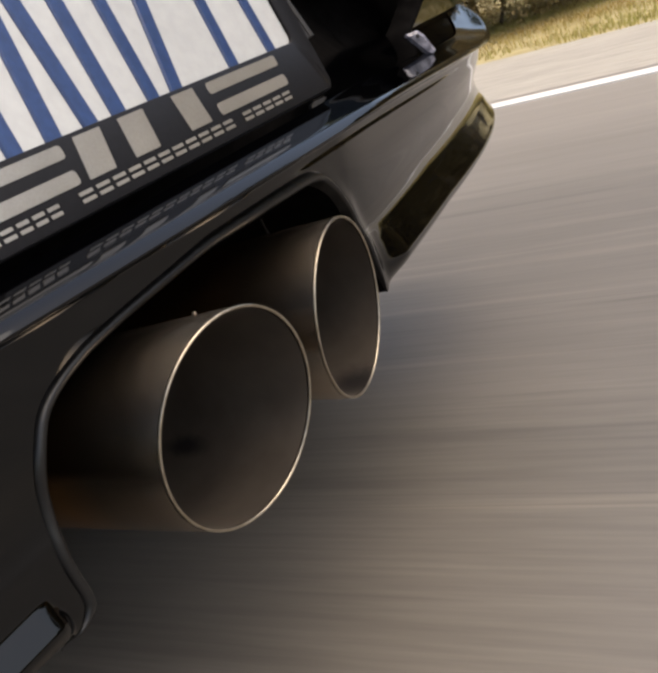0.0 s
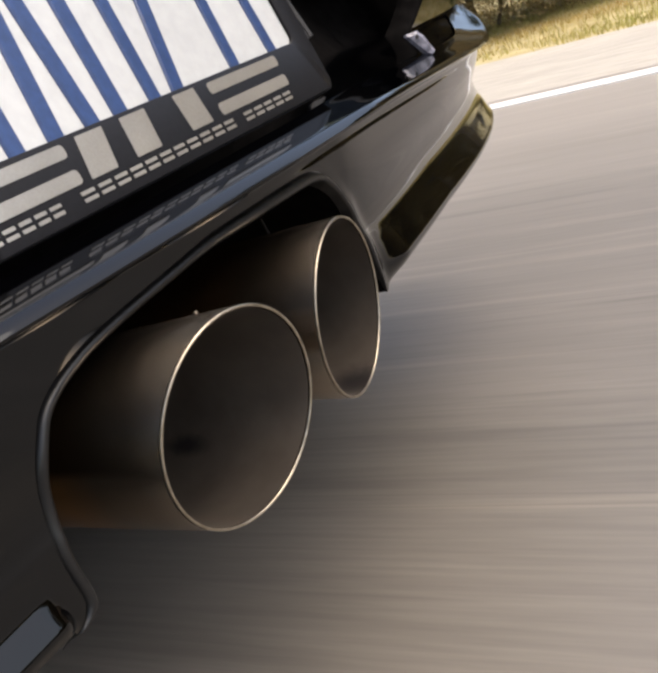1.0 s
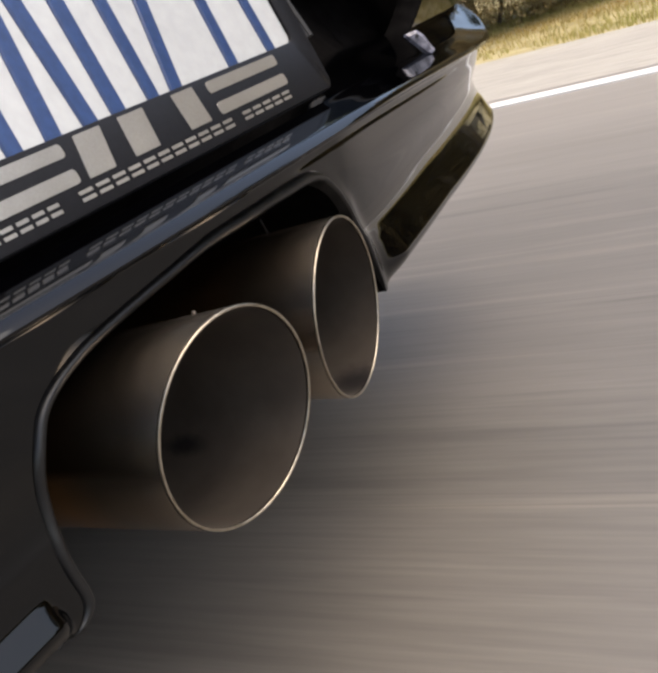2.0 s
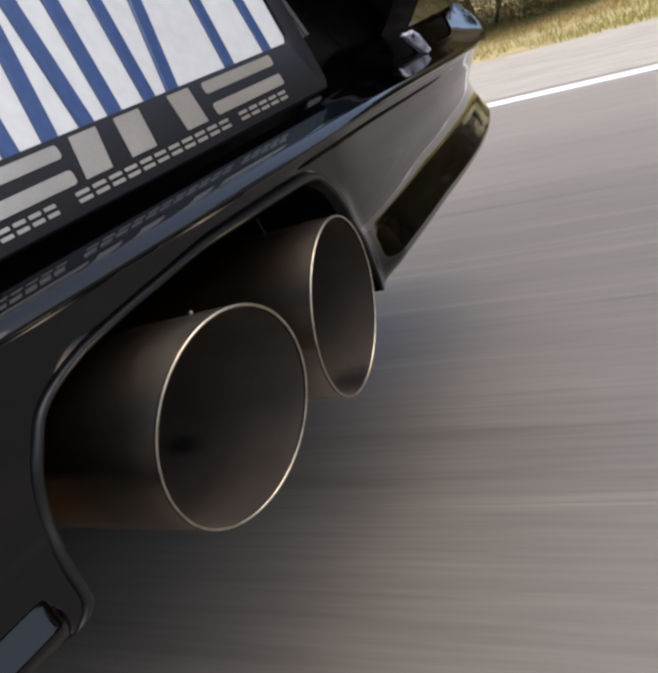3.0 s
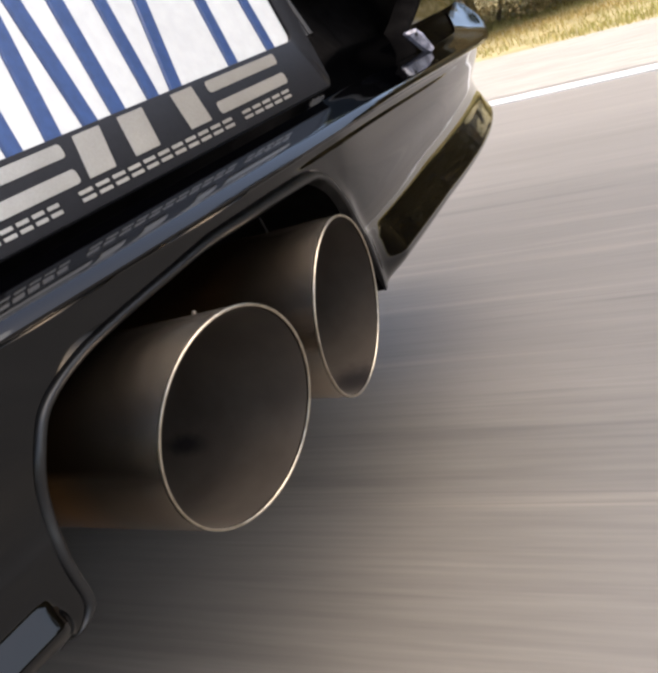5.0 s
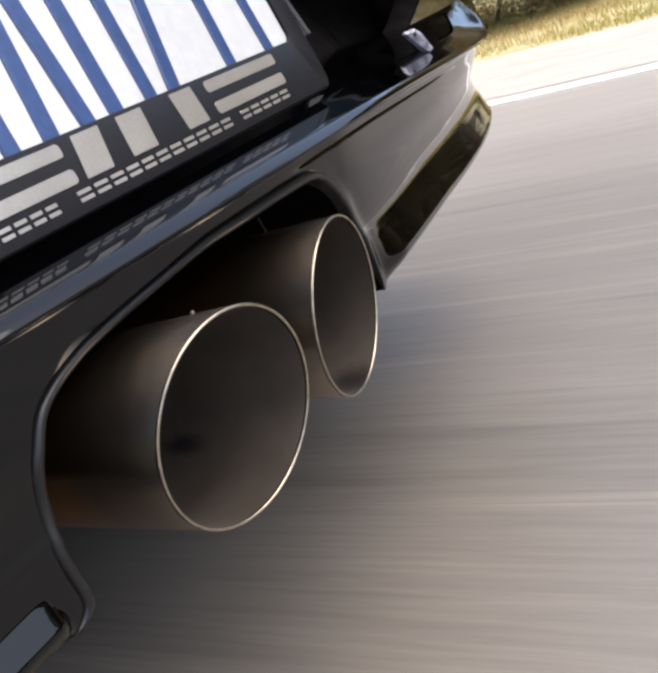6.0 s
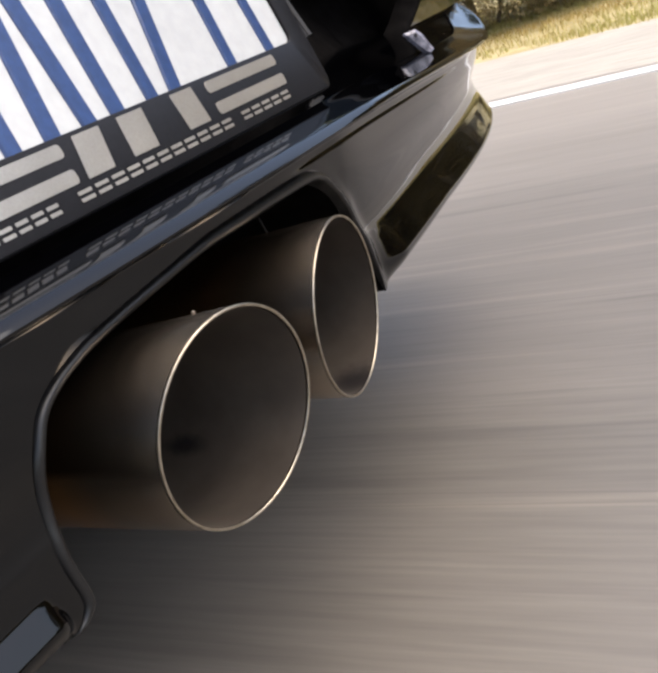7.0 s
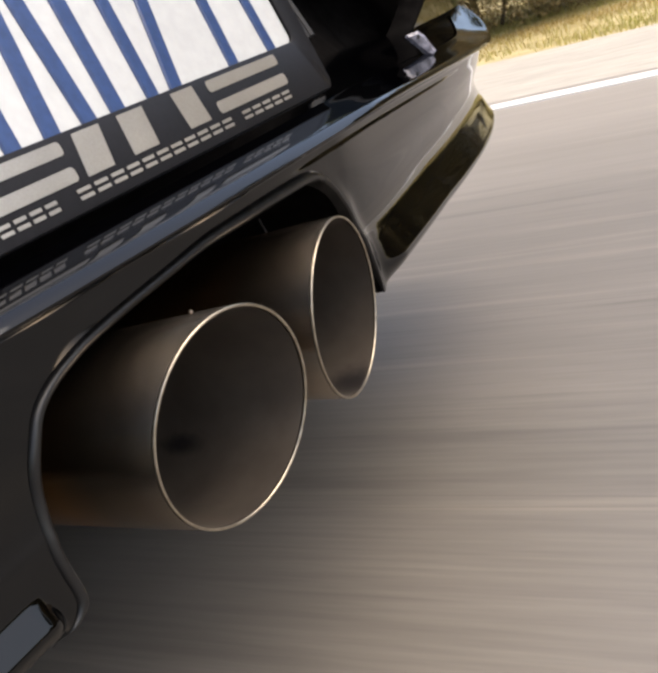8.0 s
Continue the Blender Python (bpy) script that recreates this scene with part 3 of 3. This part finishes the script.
bm = bmesh.new()
slab(bm, [(-11.2, 21.6), (-12.4, 19.6), (-9.2, 14.3), (0.8, 1.1), (6.6, -2.3), (10.6, 1.7), (3.9, 16.6), (-1.4, 22.4)], 8.0, on_patch, 2.4)
reflection_patch = on_car("reflection_patch", bm, REFLECTED, "small pale grey faceted patch standing in for a reflection on the bumper ledge", smooth=False)
bm = bmesh.new()
slab(bm, rounded(-4.6, 15.8, -1.2, 19.2, 1.6), 1.0, lambda x, v, h: on_patch(x, v, h + 7.4), 0.3)
on_car("reflection_core", bm, PLASTIC, "dark core of the patch standing in for a reflection", reflection_patch)

RECESS_LINE = [(0.0, 0.335), (0.155, 0.335), (0.165, 0.325), (0.28, 0.345), (0.40, 0.385), (0.52, 0.425), (0.62, 0.470), (0.70, 0.474), (0.80, 0.470), (0.84, 0.468)]


def recess_y(dx):
    return lerp_table(RECESS_LINE, abs(dx))


# dark sheet in place of the deep recess, where there is only shade
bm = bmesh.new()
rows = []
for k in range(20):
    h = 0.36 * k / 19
    rows.append([(XC + dx, recess_y(dx) + 0.45 * h + 0.03 * (1 - math.exp(-h / 0.02)), 0.372 + h) for dx in (0.84 * (j / 75 - 1) for j in range(151))])
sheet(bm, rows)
recess = on_car("recess_dark_sheet", bm, CAVITY, "near-black sheet in place of the deep shaded plate recess")
for k in range(3):
    bm = bmesh.new()
    dx = 0.335 + 0.022 * k
    sweep(bm, [(XC + dx + 0.10 * h, recess_y(dx) + 0.45 * h + 0.026, 0.402 + h) for h in (0.03, 0.08, 0.14, 0.22)], 0.0028, 8)
    on_car("slat", bm, PLASTIC, "", recess)
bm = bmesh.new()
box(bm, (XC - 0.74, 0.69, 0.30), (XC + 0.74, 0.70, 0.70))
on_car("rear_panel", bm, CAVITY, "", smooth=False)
# boards added above the recess to keep light off it
for side in (-1, 1):
    bm = bmesh.new()
    xs = sorted((XC + side * 0.175, XC + side * 0.78))
    box(bm, (xs[0], 0.42, 0.50), (xs[1], 0.69, 0.52), 0.004)
    on_car("recess_shade", bm, PLASTIC, "", smooth=False)

# ---- the rest of the body, plain ----
def body_section(y):
    s = (y - 0.62) / 4.0
    half = 0.915 - 0.10 * abs(2 * s - 0.9) ** 3.5
    roof = lerp_table([(0, 0.80), (0.08, 0.92), (0.2, 1.02), (0.42, 1.26), (0.55, 1.27), (0.72, 0.98), (0.9, 0.78), (1.0, 0.55)], s)
    belt = lerp_table([(0, 0.78), (0.2, 0.88), (0.6, 0.86), (0.9, 0.70), (1.0, 0.52)], s)
    low = lerp_table([(0, 0.30), (0.12, 0.20), (0.9, 0.18), (1.0, 0.26)], s)
    pts = []
    for k in range(33):
        a = math.pi * k / 32
        cx, sz = math.cos(a), math.sin(a)
        if k in (0, 32):
            pts.append((XC + half * 0.94 * cx, y, low))
        x = half * math.copysign(abs(cx) ** 0.55, cx) * (1.0 if sz < 0.35 else 1 - 0.30 * (sz - 0.35) * (1 if roof > belt + 0.1 else 0.4))
        z = 0.30 + (roof - 0.30) * sz ** 0.75
        pts.append((XC + x, y, max(z, low)))
    return pts


bm = bmesh.new()
vs = sheet(bm, [body_section(0.62 + 4.0 * k / 48) for k in range(49)], close_u=True)
bm.faces.new(vs[0])
bm.faces.new(vs[-1])
on_car("body_shell", bm, BODY, "glossy black car body")
bm = bmesh.new()
box(bm, (XC - 0.80, 0.60, 0.15), (XC + 0.80, 4.3, 0.22), 0.02)
on_car("underbody", bm, PLASTIC, "black underbody panel", smooth=False)


def wheel(x, y, side):
    bm = bmesh.new()
    rows = []
    for k in range(48):
        a = 2 * math.pi * k / 48
        row = []
        for r, w in ((0.235, -0.13), (0.30, -0.14), (0.322, -0.12), (0.325, 0.0), (0.322, 0.12), (0.30, 0.14), (0.235, 0.13)):
            row.append((x + w, y + r * math.cos(a), 0.325 + r * math.sin(a)))
        rows.append(row)
    sheet(bm, rows, close_v=True)
    tyre = on_car("wheel", bm, TYRE, "black rubber tyre")
    bm = bmesh.new()
    for k in range(5):
        a = 2 * math.pi * k / 5
        m = Matrix.Translation((x + side * 0.10, y, 0.325)) @ Matrix.Rotation(a, 4, "X") @ Matrix.Translation((0, 0, 0.12))
        bmesh.ops.create_cube(bm, size=1.0, matrix=m @ Matrix.Diagonal((0.03, 0.06, 0.24, 1)))
    rows = [[(x + side * w, y + r * math.cos(a), 0.325 + r * math.sin(a)) for a in (2 * math.pi * k / 40 for k in range(40))] for r, w in ((0.235, 0.13), (0.225, 0.125), (0.215, 0.05), (0.215, -0.10))]
    sheet(bm, rows, close_u=True)
    on_car("rim", bm, ALLOY, "grey five-spoke alloy rim", tyre)


for wy in (1.15, 3.50):
    wheel(XC - 0.80, wy, -1)
    wheel(XC + 0.80, wy, 1)


# ---- verge plants ----
def blades(name, count, area, height, width, material, seed):
    rnd = random.Random(seed)
    verts, faces = [], []
    for _ in range(count):
        x, y = rnd.uniform(area[0], area[1]), rnd.uniform(area[2], area[3])
        if noise.noise((x * 2.2, y * 0.16, 2.0)) + rnd.uniform(-0.5, 0.5) < -0.15 or x < 4.0 + 0.22 * noise.noise((y * 2.3, 0.7, 5.0)) + rnd.uniform(-0.14, 0.14):
            continue
        a, h, w = rnd.uniform(0, 6.28), height * rnd.uniform(0.4, 1.2), width * rnd.uniform(0.6, 1.4)
        lx, ly = rnd.uniform(-0.5, 0.5) * h, rnd.uniform(-2.4, 2.4) * h
        c, s = math.cos(a) * w, math.sin(a) * w
        i = len(verts)
        verts += [(x - c, y - s, -0.03), (x + c, y + s, -0.03), (x + lx * 0.4 + c * 0.7, y + ly * 0.4 + s * 0.7, h * 0.6), (x + lx * 0.4 - c * 0.7, y + ly * 0.4 - s * 0.7, h * 0.6), (x + lx, y + ly, h)]
        faces += [(i, i + 1, i + 2, i + 3), (i + 3, i + 2, i + 4)]
    me = bpy.data.meshes.new(name)
    me.from_pydata(verts, [], faces)
    me.materials.append(material)
    return new(name, me)


tagged(blades("grass", 90000, (3.85, 6.6, -1.0, 5.0), 0.010, 0.0024, STRAW, 3), "short dry yellow green grass on the verge", "grass", kind="stuff")


def leaf_cloud(verts, faces, rnd, centre, radii, count, size, slim=False):
    for _ in range(count):
        while True:
            d = Vector((rnd.uniform(-1, 1), rnd.uniform(-1, 1), rnd.uniform(-1, 1)))
            if 0.25 < d.length < 1:
                break
        d *= 0.75 + 0.45 * noise.noise(d * 2.3 + Vector(centre))
        p = Vector(centre) + Vector((d.x * radii[0], d.y * radii[1], d.z * radii[2]))
        if p.z < 0.02:
            continue
        s = size * rnd.uniform(0.5, 1.4)
        a = Vector((rnd.uniform(-1, 1), rnd.uniform(-1, 1), rnd.uniform(-1, 1))).normalized() * s
        b = a.orthogonal().normalized() * s * 0.45
        i = len(verts)
        if slim:
            verts += [p - a, p + b * 1.5, p + a]
            faces.append((i, i + 1, i + 2))
        else:
            verts += [p - a, p + b - a * 0.1, p + a, p - b - a * 0.1]
            faces.append((i, i + 1, i + 2, i + 3))


def bush(seed, x, y, r, h, count, size):
    rnd = random.Random(seed)
    verts, faces = [], []
    for k in range(5):
        c = (x + rnd.uniform(-0.5, 0.5) * r, y + rnd.uniform(-0.6, 0.6) * r, h * rnd.uniform(0.3, 0.55))
        leaf_cloud(verts, faces, rnd, c, (r * 0.7, r * 0.7, h * 0.55), count, size, count > 20000)
    me = bpy.data.meshes.new("foliage")
    me.from_pydata(verts, [], faces)
    me.materials.append(LEAF)
    root = tagged(new("bush"), "dry brown green roadside bush", "bush", "bushes along the verge")
    root.location = (x, y, 0)
    bpy.context.view_layer.update()
    ob = new("foliage", me)
    ob.parent, ob.matrix_parent_inverse = root, root.matrix_world.inverted()
    for k in range(6):
        bm = bmesh.new()
        a = rnd.uniform(0, 6.28)
        sweep(bm, [(x + 0.05 * math.cos(a), y + 0.05 * math.sin(a), -0.05), (x + 0.3 * r * math.cos(a), y + 0.3 * r * math.sin(a), h * 0.4), (x + 0.55 * r * math.cos(a + 0.3), y + 0.55 * r * math.sin(a + 0.3), h * 0.75)], 0.012, 6)
        st = part("stem", bm, BARK, root)
        st.matrix_parent_inverse = root.matrix_world.inverted()


rnd = random.Random(11)
for k in range(34):
    near = 19 <= k <= 23
    bush(100 + k, (5.5 if near else 5.7) + 0.9 * (k % 2) * (not near) + rnd.uniform(-0.3, 0.3), -16 + k * 0.85 + rnd.uniform(-0.3, 0.3), rnd.uniform(0.8, 1.2), rnd.uniform(1.8, 2.8) * (0.72 if near else 1), 38000 if near else 2600, 0.011 if near else 0.042)


def tree(seed, x, y, height):
    rnd = random.Random(seed)
    root = tagged(new("tree"), "roadside tree with a loose green crown", "tree", "trees beside the road")
    root.location = (x, y, 0)
    bpy.context.view_layer.update()
    bm = bmesh.new()
    top = (x + rnd.uniform(-0.4, 0.4), y + rnd.uniform(-0.4, 0.4), height * 0.7)
    rows = []
    for k in range(9):
        s = k / 8
        r = 0.22 * (1 - 0.75 * s) + 0.08 * max(0, 0.15 - s) * 6
        c = Vector((x, y, -0.1)).lerp(Vector(top), s)
        rows.append([(c.x + r * math.cos(a), c.y + r * math.sin(a), c.z) for a in (2 * math.pi * j / 10 for j in range(10))])
    sheet(bm, rows, close_u=True)
    verts, faces = [], []
    for k in range(9):
        a, up = rnd.uniform(0, 6.28), rnd.uniform(0.35, 0.7)
        s = Vector((x, y, 0)).lerp(Vector(top), up / 0.7)
        e = s + Vector((math.cos(a) * height * 0.22, math.sin(a) * height * 0.22, height * rnd.uniform(0.08, 0.22)))
        sweep(bm, [s, s.lerp(e, 0.5) + Vector((0, 0, 0.1)), e], 0.045, 6)
        leaf_cloud(verts, faces, rnd, e, (height * 0.16, height * 0.16, height * 0.12), 600, 0.12)
    leaf_cloud(verts, faces, rnd, (top[0], top[1], height * 0.85), (height * 0.18, height * 0.18, height * 0.16), 1000, 0.12)
    tr = part("trunk", bm, BARK, root)
    tr.matrix_parent_inverse = root.matrix_world.inverted()
    me = bpy.data.meshes.new("crown")
    me.from_pydata(verts, [], faces)
    me.materials.append(GREEN)
    cr = new("crown", me)
    cr.parent, cr.matrix_parent_inverse = root, root.matrix_world.inverted()


for k in range(18):
    tree(300 + k, rnd.uniform(13.0, 17.0), -13 + k * 2.9 + rnd.uniform(-0.8, 0.8), rnd.uniform(8.5, 11.5) * (0.48 if 3 <= k <= 6 else 1))

for k in range(10):
    tree(400 + k, rnd.uniform(9.0, 24.0), -24 - k * 3.4 + rnd.uniform(-1.0, 1.0), rnd.uniform(6.5, 10.5))
